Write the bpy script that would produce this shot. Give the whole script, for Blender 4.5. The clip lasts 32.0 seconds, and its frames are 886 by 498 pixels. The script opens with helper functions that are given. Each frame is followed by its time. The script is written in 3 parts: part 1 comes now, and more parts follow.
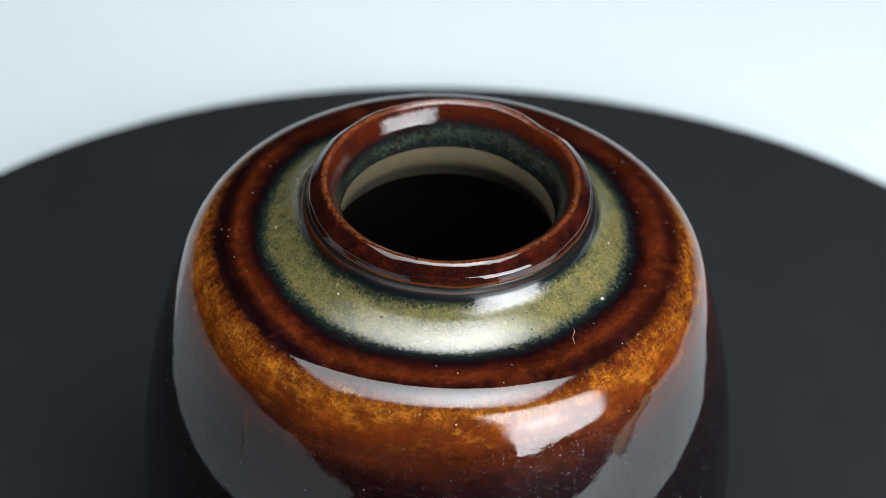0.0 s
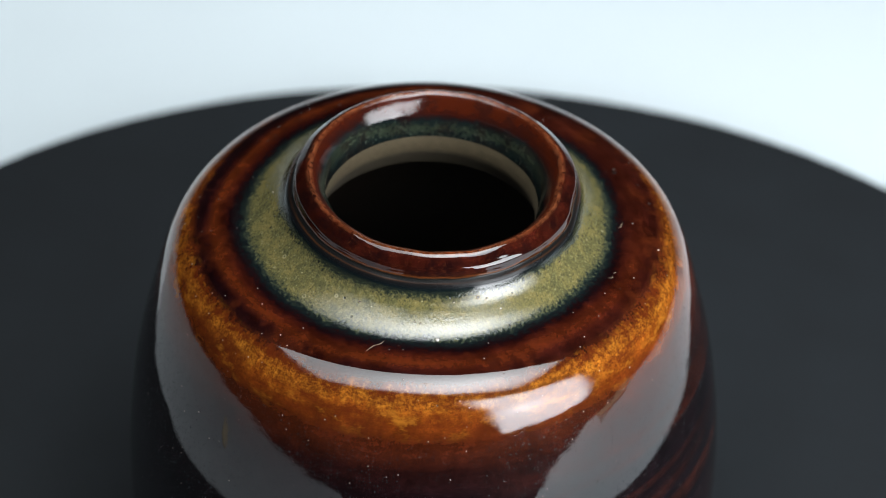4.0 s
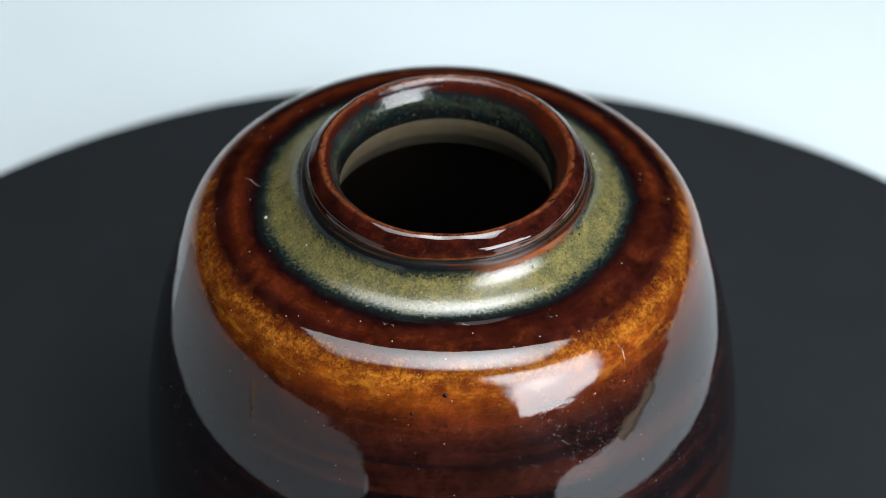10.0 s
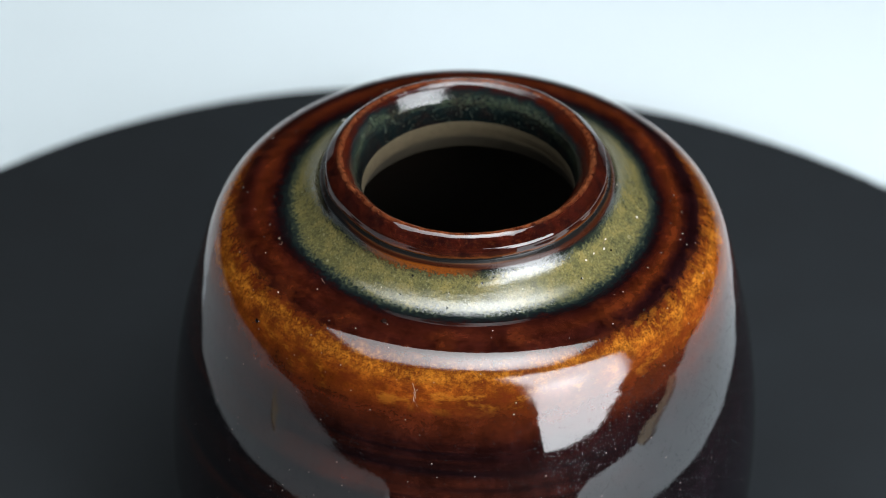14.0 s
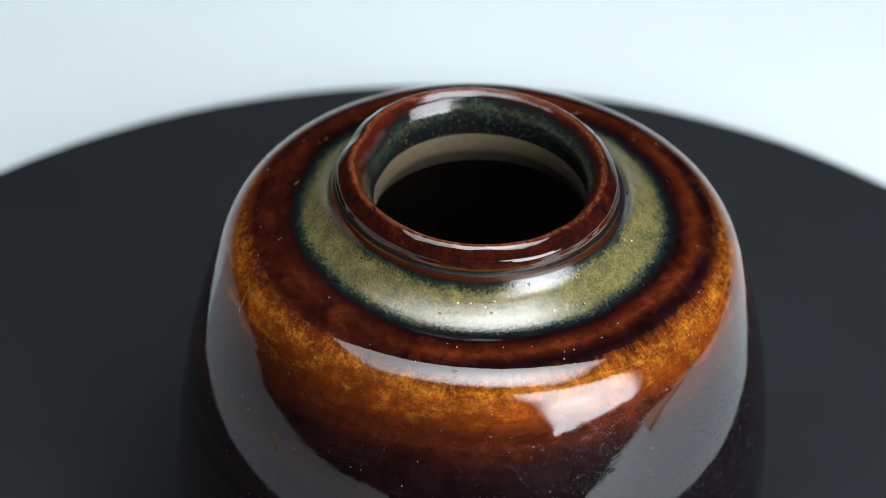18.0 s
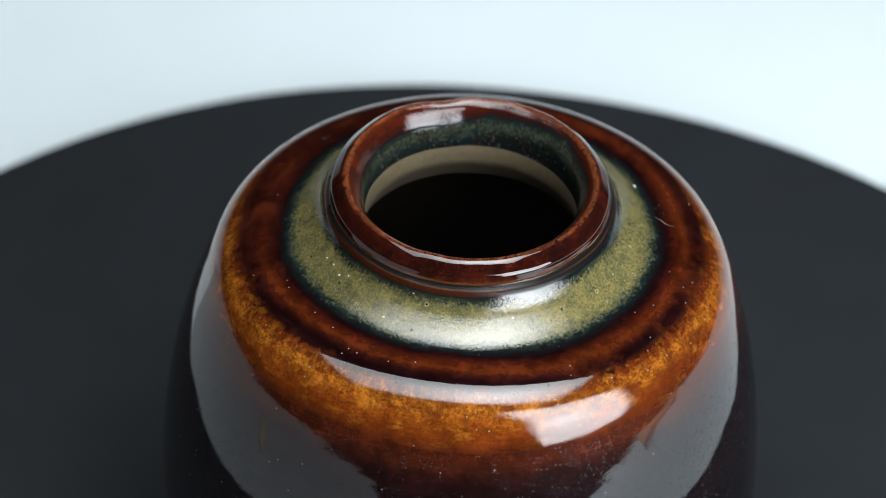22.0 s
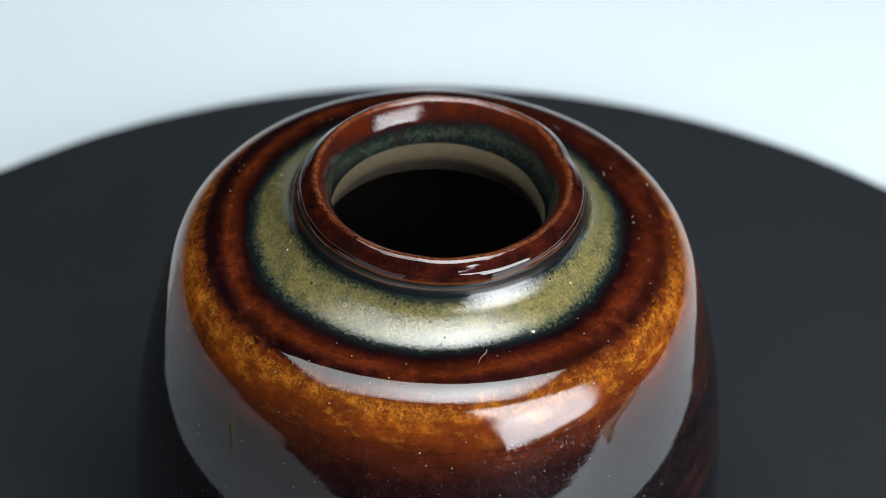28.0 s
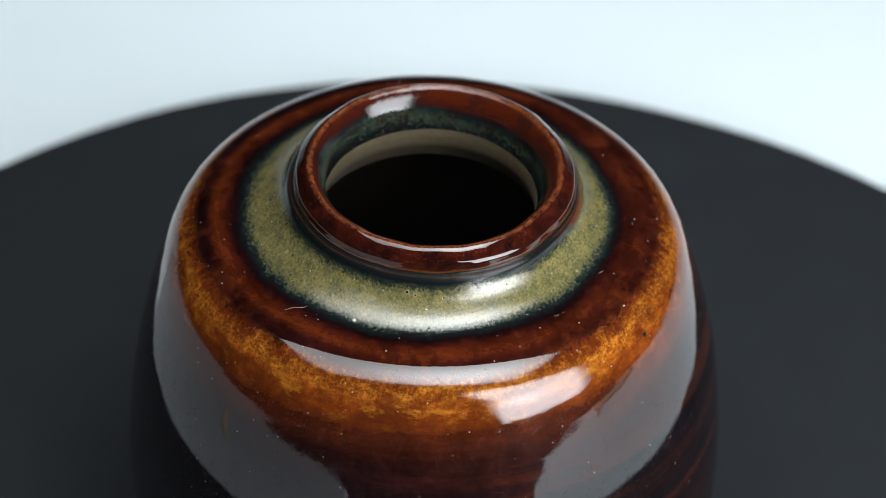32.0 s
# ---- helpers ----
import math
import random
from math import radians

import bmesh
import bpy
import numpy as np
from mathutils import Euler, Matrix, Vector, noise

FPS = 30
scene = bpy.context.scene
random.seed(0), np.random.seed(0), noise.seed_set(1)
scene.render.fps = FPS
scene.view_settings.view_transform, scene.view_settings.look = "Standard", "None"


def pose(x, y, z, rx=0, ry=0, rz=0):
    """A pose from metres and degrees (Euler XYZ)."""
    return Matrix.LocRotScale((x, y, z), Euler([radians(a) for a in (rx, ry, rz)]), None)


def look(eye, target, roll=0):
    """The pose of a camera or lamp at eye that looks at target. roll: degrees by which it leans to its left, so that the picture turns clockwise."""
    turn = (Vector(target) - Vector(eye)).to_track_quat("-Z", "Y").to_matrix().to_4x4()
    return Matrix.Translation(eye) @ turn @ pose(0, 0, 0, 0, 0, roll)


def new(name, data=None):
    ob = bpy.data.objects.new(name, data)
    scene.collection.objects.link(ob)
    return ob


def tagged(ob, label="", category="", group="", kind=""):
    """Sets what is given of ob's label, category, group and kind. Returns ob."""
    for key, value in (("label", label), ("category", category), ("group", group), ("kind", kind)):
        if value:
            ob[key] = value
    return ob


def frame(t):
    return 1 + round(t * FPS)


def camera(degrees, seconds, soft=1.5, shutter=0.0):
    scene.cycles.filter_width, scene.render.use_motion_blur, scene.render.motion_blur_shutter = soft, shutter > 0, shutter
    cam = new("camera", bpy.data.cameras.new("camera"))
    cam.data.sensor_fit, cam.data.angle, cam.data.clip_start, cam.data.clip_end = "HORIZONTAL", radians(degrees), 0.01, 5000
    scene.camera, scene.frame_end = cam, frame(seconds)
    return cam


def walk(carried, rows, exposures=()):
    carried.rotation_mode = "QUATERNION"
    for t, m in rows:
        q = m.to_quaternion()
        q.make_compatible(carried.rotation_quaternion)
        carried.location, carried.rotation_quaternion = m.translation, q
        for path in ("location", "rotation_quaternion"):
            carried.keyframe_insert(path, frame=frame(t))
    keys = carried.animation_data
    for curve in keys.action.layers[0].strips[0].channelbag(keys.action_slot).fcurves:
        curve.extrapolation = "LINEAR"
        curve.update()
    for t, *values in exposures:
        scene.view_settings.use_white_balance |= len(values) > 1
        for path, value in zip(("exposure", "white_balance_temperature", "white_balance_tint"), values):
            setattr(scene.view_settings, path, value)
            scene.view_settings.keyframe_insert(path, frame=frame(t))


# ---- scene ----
cam = camera(9.527, 32.0, soft=0.7)
EYE = (0.0, -0.804, 0.76235)
AHEAD = Vector((-0.0020456, 0.766254, -0.642541))
STAND = look(EYE, Vector(EYE) + AHEAD, 1.744)
walk(cam, [(0.0, STAND), (32.0, STAND)])
cam.data.dof.use_dof = True
cam.data.dof.focus_distance = 1.018
cam.data.dof.aperture_fstop = 15.0

# light ------------------------------------------------------------------
world = bpy.data.worlds.new("world")
scene.world = world
world.use_nodes = True
world.node_tree.nodes["Background"].inputs[0].default_value = (0.02, 0.021, 0.022, 1)
world.node_tree.nodes["Background"].inputs[1].default_value = 0.2
scene.view_settings.exposure = 0.0
OVERHEAD_GLOW = 15.3
SIDE_GLOW = 19.0


# materials --------------------------------------------------------------
class Nodes:
    """A small shorthand for node trees."""

    def __init__(self, name):
        self.mat = bpy.data.materials.new(name)
        self.mat.use_nodes = True
        self.tree = self.mat.node_tree
        self.bsdf = self.tree.nodes["Principled BSDF"]

    def add(self, kind, **sets):
        n = self.tree.nodes.new(kind)
        for key, value in sets.items():
            setattr(n, key, value)
        return n

    def link(self, a, b):
        self.tree.links.new(a, b)

    def put(self, socket, value):
        if isinstance(value, bpy.types.NodeSocket):
            self.link(value, socket)
        else:
            socket.default_value = value

    def math(self, op, a, b=0.0, clamp=False):
        n = self.add("ShaderNodeMath", operation=op, use_clamp=clamp)
        self.put(n.inputs[0], a)
        self.put(n.inputs[1], b)
        return n.outputs[0]

    def noise(self, vector, scale, detail=4.0, rough=0.55, stretch=None):
        if stretch is not None:
            m = self.add("ShaderNodeMapping")
            m.inputs["Scale"].default_value = stretch
            self.link(vector, m.inputs["Vector"])
            vector = m.outputs[0]
        n = self.add("ShaderNodeTexNoise")
        n.inputs["Scale"].default_value = scale
        n.inputs["Detail"].default_value = detail
        n.inputs["Roughness"].default_value = rough
        self.link(vector, n.inputs["Vector"])
        return n.outputs["Fac"]

    def around(self, u, v, nu, nv, detail=4.0, rough=0.55):
        """Noise with nu cells round the pot and nv along its profile, with no seam."""
        turn = self.math("MULTIPLY", u, 2 * math.pi)
        p = self.add("ShaderNodeCombineXYZ")
        self.link(self.math("MULTIPLY", self.math("COSINE", turn), nu / (2 * math.pi)), p.inputs[0])
        self.link(self.math("MULTIPLY", self.math("SINE", turn), nu / (2 * math.pi)), p.inputs[1])
        self.link(self.math("MULTIPLY", v, nv), p.inputs[2])
        return self.noise(p.outputs[0], 1.0, detail, rough)

    def dots(self, vector, scale, size, share):
        """Sparse round specks: 1 inside, 0 outside; share: part of the cells that hold one."""
        v = self.add("ShaderNodeTexVoronoi")
        v.inputs["Scale"].default_value = scale
        self.link(vector, v.inputs["Vector"])
        near = self.span(v.outputs["Distance"], size, size * 0.55)
        sep = self.add("ShaderNodeSeparateColor")
        self.link(v.outputs["Color"], sep.inputs[0])
        keep = self.math("LESS_THAN", sep.outputs[0], share)
        return self.math("MULTIPLY", near, keep)

    def span(self, value, lo, hi, a=0.0, b=1.0):
        n = self.add("ShaderNodeMapRange")
        n.clamp = True
        self.put(n.inputs["Value"], value)
        for key, v in (("From Min", lo), ("From Max", hi), ("To Min", a), ("To Max", b)):
            n.inputs[key].default_value = v
        return n.outputs[0]

    def ramp(self, fac, stops, ease="LINEAR"):
        n = self.add("ShaderNodeValToRGB")
        n.color_ramp.interpolation = ease
        els = n.color_ramp.elements
        while len(els) < len(stops):
            els.new(0.5)
        for e, (p, c) in zip(els, stops):
            e.position, e.color = p, (*c, 1)
        self.link(fac, n.inputs[0])
        return n.outputs[0]

    def mix(self, fac, a, b, how="MIX"):
        n = self.add("ShaderNodeMix", data_type="RGBA", blend_type=how)
        self.put(n.inputs[0], fac)
        for s, v in ((n.inputs[6], a), (n.inputs[7], b)):
            self.put(s, v if isinstance(v, bpy.types.NodeSocket) else (*v, 1))
        return n.outputs[2]

    def bump(self, height, strength, distance):
        n = self.add("ShaderNodeBump")
        n.inputs["Strength"].default_value = strength
        n.inputs["Distance"].default_value = distance
        self.link(height, n.inputs["Height"])
        self.link(n.outputs[0], self.bsdf.inputs["Normal"])

    def coords(self):
        return self.add("ShaderNodeTexCoord").outputs["Object"]


def plain(name, colour, rough, metal=0.0, grain=120.0, amount=0.12, bump=0.0004):
    s = Nodes(name)
    c = s.coords()
    n = s.noise(c, grain, 5)
    wide = s.noise(c, grain / 14, 3)
    both = s.math("ADD", s.math("MULTIPLY", n, 0.5), s.math("MULTIPLY", wide, 0.5))
    lo = tuple(v * (1 - amount) for v in colour)
    hi = tuple(v * (1 + amount) for v in colour)
    s.link(s.ramp(both, [(0.3, lo), (0.7, hi)]), s.bsdf.inputs["Base Color"])
    s.bsdf.inputs["Roughness"].default_value = rough
    s.bsdf.inputs["Metallic"].default_value = metal
    if bump:
        s.bump(n, 0.4, bump)
    return s.mat


def glow(name, colour, power, edge, lamp, reach):
    """A lit diffuser cloth, a little uneven, brightest before its lamp; edge: how bright it stays far from the lamp; reach: the lamp's spread."""
    s = Nodes(name)
    c = s.coords()
    n = s.noise(c, 6, 4)
    s.link(s.ramp(n, [(0.3, tuple(v * 0.94 for v in colour)), (0.7, colour)]), s.bsdf.inputs["Emission Color"])
    m = s.add("ShaderNodeMapping", vector_type="TEXTURE")
    m.inputs["Location"].default_value, m.inputs["Scale"].default_value = lamp, reach
    s.link(c, m.inputs["Vector"])
    away = s.add("ShaderNodeVectorMath", operation="LENGTH")
    s.link(m.outputs[0], away.inputs[0])
    pool = s.math("POWER", 2.718, s.math("MULTIPLY", s.math("MULTIPLY", away.outputs["Value"], away.outputs["Value"]), -1.0))
    s.link(s.span(pool, 0.0, 1.0, power * edge, power), s.bsdf.inputs["Emission Strength"])
    s.bsdf.inputs["Base Color"].default_value = (0.7, 0.7, 0.7, 1)
    return s.mat


PAPER = plain("white_paper", (0.630, 0.705, 0.735), 0.75, grain=40, amount=0.02, bump=0.0001)
FELT = plain("black_card", (0.0066, 0.0090, 0.0112), 0.7, grain=900, amount=0.25, bump=0.00006)
FELT.node_tree.nodes["Principled BSDF"].inputs["Specular IOR Level"].default_value = 0.35
WALL = plain("dim_wall", (0.035, 0.032, 0.03), 0.9, grain=8, bump=0.001)
FLOOR = plain("dim_floor", (0.028, 0.020, 0.015), 0.6, grain=9, bump=0.001)
TABLE = plain("black_tabletop", (0.006, 0.006, 0.0065), 1.0, grain=60, bump=0.0003)
TABLE.node_tree.nodes["Principled BSDF"].inputs["Specular IOR Level"].default_value = 0.1
# for the added card that dims the paper's reflection on the left
GREY = plain("dimming_card", (0.31, 0.335, 0.35), 0.8, grain=60, amount=0.10, bump=0.0001)
KRAFT = plain("kraft_card", (0.44, 0.37, 0.25), 0.8, grain=200, amount=0.15)
BLACK = plain("black_fabric", (0.015, 0.015, 0.016), 0.8, grain=300)
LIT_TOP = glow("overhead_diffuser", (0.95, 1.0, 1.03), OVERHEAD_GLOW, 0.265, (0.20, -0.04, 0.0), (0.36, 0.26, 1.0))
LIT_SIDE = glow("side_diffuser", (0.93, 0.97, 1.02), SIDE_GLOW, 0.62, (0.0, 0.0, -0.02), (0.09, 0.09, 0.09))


def facing(s, u, degrees):
    """1 on the side of the jar at that angle, -1 on the far side."""
    turn = s.math("MULTIPLY", s.math("SUBTRACT", u, degrees / 360), 2 * math.pi)
    return s.math("COSINE", turn)


def glaze():
    s = Nodes("tenmoku_glaze")
    c = s.coords()
    uv = s.add("ShaderNodeUVMap", uv_map="glaze").outputs[0]
    sep = s.add("ShaderNodeSeparateXYZ")
    s.link(uv, sep.inputs[0])
    u, v = sep.outputs[0], sep.outputs[1]
    wide = s.noise(c, 38, 3)
    fine = s.noise(c, 900, 5, 0.7)
    mid = s.noise(c, 170, 5, 0.6)
    # the glaze ran: its bands wander round the pot
    wander = s.math("ADD", s.math("MULTIPLY", s.math("SUBTRACT", wide, 0.5), 0.034),
                    s.math("MULTIPLY", s.math("SUBTRACT", fine, 0.5), 0.020))
    ragged = s.math("MULTIPLY", s.span(v, 0.575, 0.60), s.span(v, 0.67, 0.63))
    drips = s.around(u, v, 150.0, 22.0, 6, 0.75)
    wander = s.math("ADD", wander, s.math("MULTIPLY", s.math("MULTIPLY", s.math("SUBTRACT", drips, 0.5), 0.07), ragged))
    clots = s.math("ADD", s.math("SUBTRACT", s.noise(c, 1500, 4, 0.75), 0.5), s.math("MULTIPLY", s.math("SUBTRACT", mid, 0.5), 0.4))
    wander = s.math("ADD", wander, s.math("MULTIPLY", s.math("MULTIPLY", clots, 0.10), s.math("MULTIPLY", s.span(v, 0.335, 0.36), s.span(v, 0.535, 0.51))))
    vv = s.math("ADD", v, wander)
    red, dark = (0.034, 0.0053, 0.0024), (0.0052, 0.0014, 0.0020)
    olive, blue = (0.082, 0.075, 0.029), (0.0022, 0.0050, 0.0064)
    top = [(0.0, (0.085, 0.016, 0.005)), (0.03, (0.032, 0.0050, 0.0026)), (0.10, (0.022, 0.0034, 0.0020)), (0.16, (0.028, 0.0050, 0.0026)), (0.185, (0.040, 0.0085, 0.0034)), (0.198, (0.085, 0.0250, 0.0065)),
           (0.215, (0.0050, 0.0058, 0.0055)), (0.262, (0.0060, 0.0046, 0.0044)), (0.338, blue),
           (0.356, (0.0240, 0.0275, 0.0150)), (0.380, olive), (0.467, olive), (0.492, (0.0200, 0.0265, 0.0185)), (0.502, blue), (0.510, blue),
           (0.518, (0.0050, 0.0040, 0.0045)), (0.528, dark)]
    low = [(0.602, (0.100, 0.0230, 0.0040)), (0.616, (0.330, 0.1150, 0.0120)), (0.634, (0.210, 0.0560, 0.0060)), (0.656, (0.125, 0.0265, 0.0038)), (0.682, (0.054, 0.0098, 0.0030)),
           (0.706, (0.034, 0.0066, 0.0028)), (0.735, (0.0110, 0.0026, 0.0022)), (0.78, (0.0050, 0.0018, 0.0024)), (1.0, (0.0036, 0.0022, 0.0034))]
    ringed = s.ramp(vv, top + [(0.540, red), (0.554, (0.072, 0.0130, 0.0031)), (0.565, (0.0220, 0.0040, 0.0025)), (0.575, dark), (0.590, (0.0100, 0.0026, 0.0025))] + low)
    plain_ = s.ramp(vv, top + [(0.542, red), (0.560, (0.048, 0.0072, 0.0028)), (0.578, (0.034, 0.0056, 0.0027)), (0.590, (0.040, 0.0080, 0.0034))] + low)
    ring = s.math("ADD", s.noise(c, 17, 2), s.math("MULTIPLY", facing(s, u, -125), 0.12))
    base = s.mix(s.span(ring, 0.36, 0.56, 0.30, 1.0), plain_, ringed)
    # one side of the shoulder is an even dark maroon
    maroon = s.math("MULTIPLY", s.span(facing(s, u, 92), 0.45, 0.92), s.math("MULTIPLY", s.span(vv, 0.522, 0.535), s.span(vv, 0.606, 0.586)))
    base = s.mix(s.math("MULTIPLY", maroon, 0.8), base, (0.024, 0.0044, 0.0026))
    # brown patches round the foot of the neck, on one side
    side = s.span(s.math("ADD", facing(s, u, 140), s.math("MULTIPLY", s.math("SUBTRACT", wide, 0.5), 2.4)), -0.05, 0.35)
    neck = s.math("MULTIPLY", s.span(vv, 0.265, 0.275), s.span(vv, 0.340, 0.318))
    base = s.mix(s.math("MULTIPLY", neck, side), base, (0.024, 0.0056, 0.0022))
    broke = s.math("MULTIPLY", s.math("MULTIPLY", s.span(facing(s, u, 84), 0.90, 0.985), s.span(v, 0.305, 0.325)), s.span(vv, 0.362, 0.350))
    base = s.mix(s.math("MULTIPLY", broke, s.span(mid, 0.3, 0.5, 0.6, 1.0)), base, (0.150, 0.038, 0.005))
    crest = s.math("MULTIPLY", s.span(v, 0.250, 0.259), s.span(v, 0.276, 0.267))
    base = s.mix(s.math("MULTIPLY", crest, s.span(wide, 0.40, 0.62, 0.0, 0.5)), base, (0.085, 0.030, 0.008))
    # brown rather than black lower wall on one side, in level bands
    warm = s.math("MULTIPLY", s.span(facing(s, u, 60), 0.10, 0.75), s.span(v, 0.69, 0.73))
    bands = s.span(s.around(u, v, 2.0, 26.0, 3, 0.5), 0.42, 0.60)
    base = s.mix(s.math("MULTIPLY", s.math("MULTIPLY", warm, bands), 0.6), base, (0.034, 0.0066, 0.0026))
    # level black bands low on the same side
    level = s.span(s.around(u, v, 2.5, 30.0, 4, 0.55), 0.44, 0.58)
    base = s.mix(s.math("MULTIPLY", s.math("MULTIPLY", warm, level), s.span(v, 0.715, 0.745, 0.0, 0.9)), base, (0.0036, 0.0014, 0.0020))
    # streaks drawn out round the pot by the wheel, broken by mottling
    rings = s.span(s.around(u, v, 9.0, 75.0, 6, 0.65), 0.30, 0.70, 0.72, 1.22)
    spots = s.math("MULTIPLY", s.span(mid, 0.28, 0.72, 0.52, 1.38), s.span(s.noise(c, 75, 4, 0.6), 0.3, 0.7, 0.62, 1.28))
    tone = s.math("MULTIPLY", rings, spots)
    tone = s.math("MULTIPLY", tone, s.math("MULTIPLY", s.span(s.noise(c, 2600, 3, 0.7), 0.3, 0.7, 0.78, 1.22), s.span(s.noise(c, 480, 4, 0.7), 0.3, 0.7, 0.68, 1.28)))
    body = s.math("ADD", s.span(v, 0.51, 0.54), s.span(v, 0.205, 0.195))
    tone = s.math("ADD", s.math("MULTIPLY", s.math("SUBTRACT", tone, 1.0), body), 1.0)
    tint = s.add("ShaderNodeCombineColor")
    for i in range(3):
        s.link(tone, tint.inputs[i])
    col = s.mix(1.0, base, tint.outputs[0], "MULTIPLY")
    # short runs down the amber break, where the glaze is thin over the turn
    runs = s.math("MULTIPLY", s.span(s.around(u, v, 170.0, 36.0, 6, 0.75), 0.34, 0.56), s.span(s.noise(c, 520, 5, 0.7), 0.34, 0.52))
    band = s.math("MULTIPLY", s.span(v, 0.585, 0.605), s.span(v, 0.685, 0.645))
    col = s.mix(s.math("MULTIPLY", s.math("SUBTRACT", 1.0, runs), s.math("MULTIPLY", band, 0.6)), col, (0.105, 0.0195, 0.003))
    # thicker, darker glaze in places along the amber
    thick = s.math("MULTIPLY", s.span(s.noise(c, 48, 5, 0.65), 0.45, 0.66), s.math("MULTIPLY", s.span(v, 0.600, 0.625), s.span(v, 0.72, 0.69)))
    col = s.mix(s.math("MULTIPLY", thick, 0.75), col, (0.036, 0.0072, 0.0026))
    # dark grit in the amber
    grit = s.math("MULTIPLY", s.span(s.noise(c, 1050, 4, 0.8), 0.47, 0.37), band)
    col = s.mix(s.math("MULTIPLY", grit, 0.5), col, (0.055, 0.010, 0.003))
    # red-brown mottling and yellow lumps a millimetre across, drawn out a little round the pot
    lumps = s.around(u, v, 62.0, 52.0, 5, 0.7)
    col = s.mix(s.math("MULTIPLY", s.span(lumps, 0.50, 0.36), s.math("MULTIPLY", band, 0.75)), col, (0.060, 0.0098, 0.0028))
    col = s.mix(s.math("MULTIPLY", s.span(lumps, 0.54, 0.68), s.math("MULTIPLY", band, 0.45)), col, (0.38, 0.145, 0.016))
    upper = s.math("MULTIPLY", s.span(vv, 0.588, 0.602), s.span(vv, 0.645, 0.618))
    col = s.mix(s.math("MULTIPLY", s.span(s.around(u, v, 420.0, 190.0, 5, 0.8), 0.55, 0.43), s.math("MULTIPLY", upper, 0.7)), col, (0.050, 0.0090, 0.0026))
    col = s.mix(s.math("MULTIPLY", s.span(s.around(u, v, 240.0, 120.0, 5, 0.8), 0.54, 0.68), s.math("MULTIPLY", upper, 0.5)), col, (0.33, 0.122, 0.014))
    # red-brown clouds and dark blots on the shoulder
    shoulder = s.math("MULTIPLY", s.span(v, 0.525, 0.545), s.span(v, 0.62, 0.59))
    col = s.mix(s.math("MULTIPLY", s.math("MULTIPLY", s.span(s.noise(c, 120, 5, 0.65), 0.52, 0.70), shoulder), 0.45), col, (0.088, 0.0170, 0.0040))
    col = s.mix(s.math("MULTIPLY", s.math("MULTIPLY", s.span(s.noise(c, 260, 4, 0.6), 0.56, 0.70), shoulder), 0.5), col, (0.0075, 0.0018, 0.0018))
    # maroon clouds on the lip
    cloud = s.math("MULTIPLY", s.span(s.noise(c, 210, 5, 0.65), 0.42, 0.60), s.span(v, 0.20, 0.18))
    col = s.mix(s.math("MULTIPLY", cloud, 0.85), col, (0.0065, 0.0018, 0.0018))
    lipped = s.span(v, 0.205, 0.19)
    col = s.mix(s.math("MULTIPLY", s.math("MULTIPLY", s.span(s.noise(c, 1400, 5, 0.8), 0.53, 0.64), lipped), 0.3), col, (0.085, 0.021, 0.008))
    # the glaze thins to orange on the crest of the lip
    worn = s.math("MULTIPLY", s.span(v, 0.035, 0.008), s.span(s.noise(c, 800, 5, 0.7), 0.40, 0.66))
    col = s.mix(s.math("MULTIPLY", worn, 0.7), col, (0.20, 0.062, 0.024))
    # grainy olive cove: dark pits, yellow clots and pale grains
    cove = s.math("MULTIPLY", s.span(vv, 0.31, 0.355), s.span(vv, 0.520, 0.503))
    grain = s.noise(c, 2000, 4, 0.8)
    mottle = s.noise(c, 320, 5, 0.75)
    core = s.math("MULTIPLY", s.span(vv, 0.352, 0.376), s.span(vv, 0.480, 0.460))
    col = s.mix(s.math("MULTIPLY", s.span(mottle, 0.45, 0.68), s.math("MULTIPLY", core, 0.8)), col, (0.160, 0.128, 0.042))
    col = s.mix(s.math("MULTIPLY", s.span(mottle, 0.46, 0.30), s.math("MULTIPLY", core, 0.6)), col, (0.028, 0.034, 0.018))
    col = s.mix(s.math("MULTIPLY", s.span(grain, 0.48, 0.36), s.math("MULTIPLY", cove, 0.7)), col, (0.014, 0.020, 0.014))
    col = s.mix(s.math("MULTIPLY", s.span(grain, 0.56, 0.67), s.math("MULTIPLY", s.span(core, 0.0, 1.0, 0.12, 0.55), cove)), col, (0.23, 0.22, 0.12))
    pits = s.math("MULTIPLY", s.dots(c, 520, 0.16, 0.16), cove)
    col = s.mix(pits, col, (0.010, 0.010, 0.007))
    rim = s.math("SUBTRACT", s.dots(c, 400, 0.21, 0.16), s.dots(c, 400, 0.12, 0.16), True)
    pale = s.math("MULTIPLY", s.math("MAXIMUM", s.dots(c, 900, 0.16, 0.05), s.math("MULTIPLY", rim, 0.55)), core)
    col = s.mix(s.math("MULTIPLY", pale, 0.7), col, (0.42, 0.38, 0.23))
    # pale crystal specks, thick on the lower wall where the glaze is black
    far = s.math("ADD", facing(s, u, 235), s.math("MULTIPLY", s.math("SUBTRACT", s.noise(c, 30, 2), 0.5), 3.0))
    lower = s.math("MULTIPLY", s.span(v, 0.66, 0.72), s.span(far, -0.6, 0.8, 0.22, 1.0))
    patchy = s.span(s.noise(c, 260, 3), 0.36, 0.62)
    specks = s.math("MAXIMUM", s.dots(c, 950, 0.15, 0.7), s.math("MULTIPLY", s.dots(c, 1700, 0.23, 0.8), s.math("MULTIPLY", patchy, 0.8)))
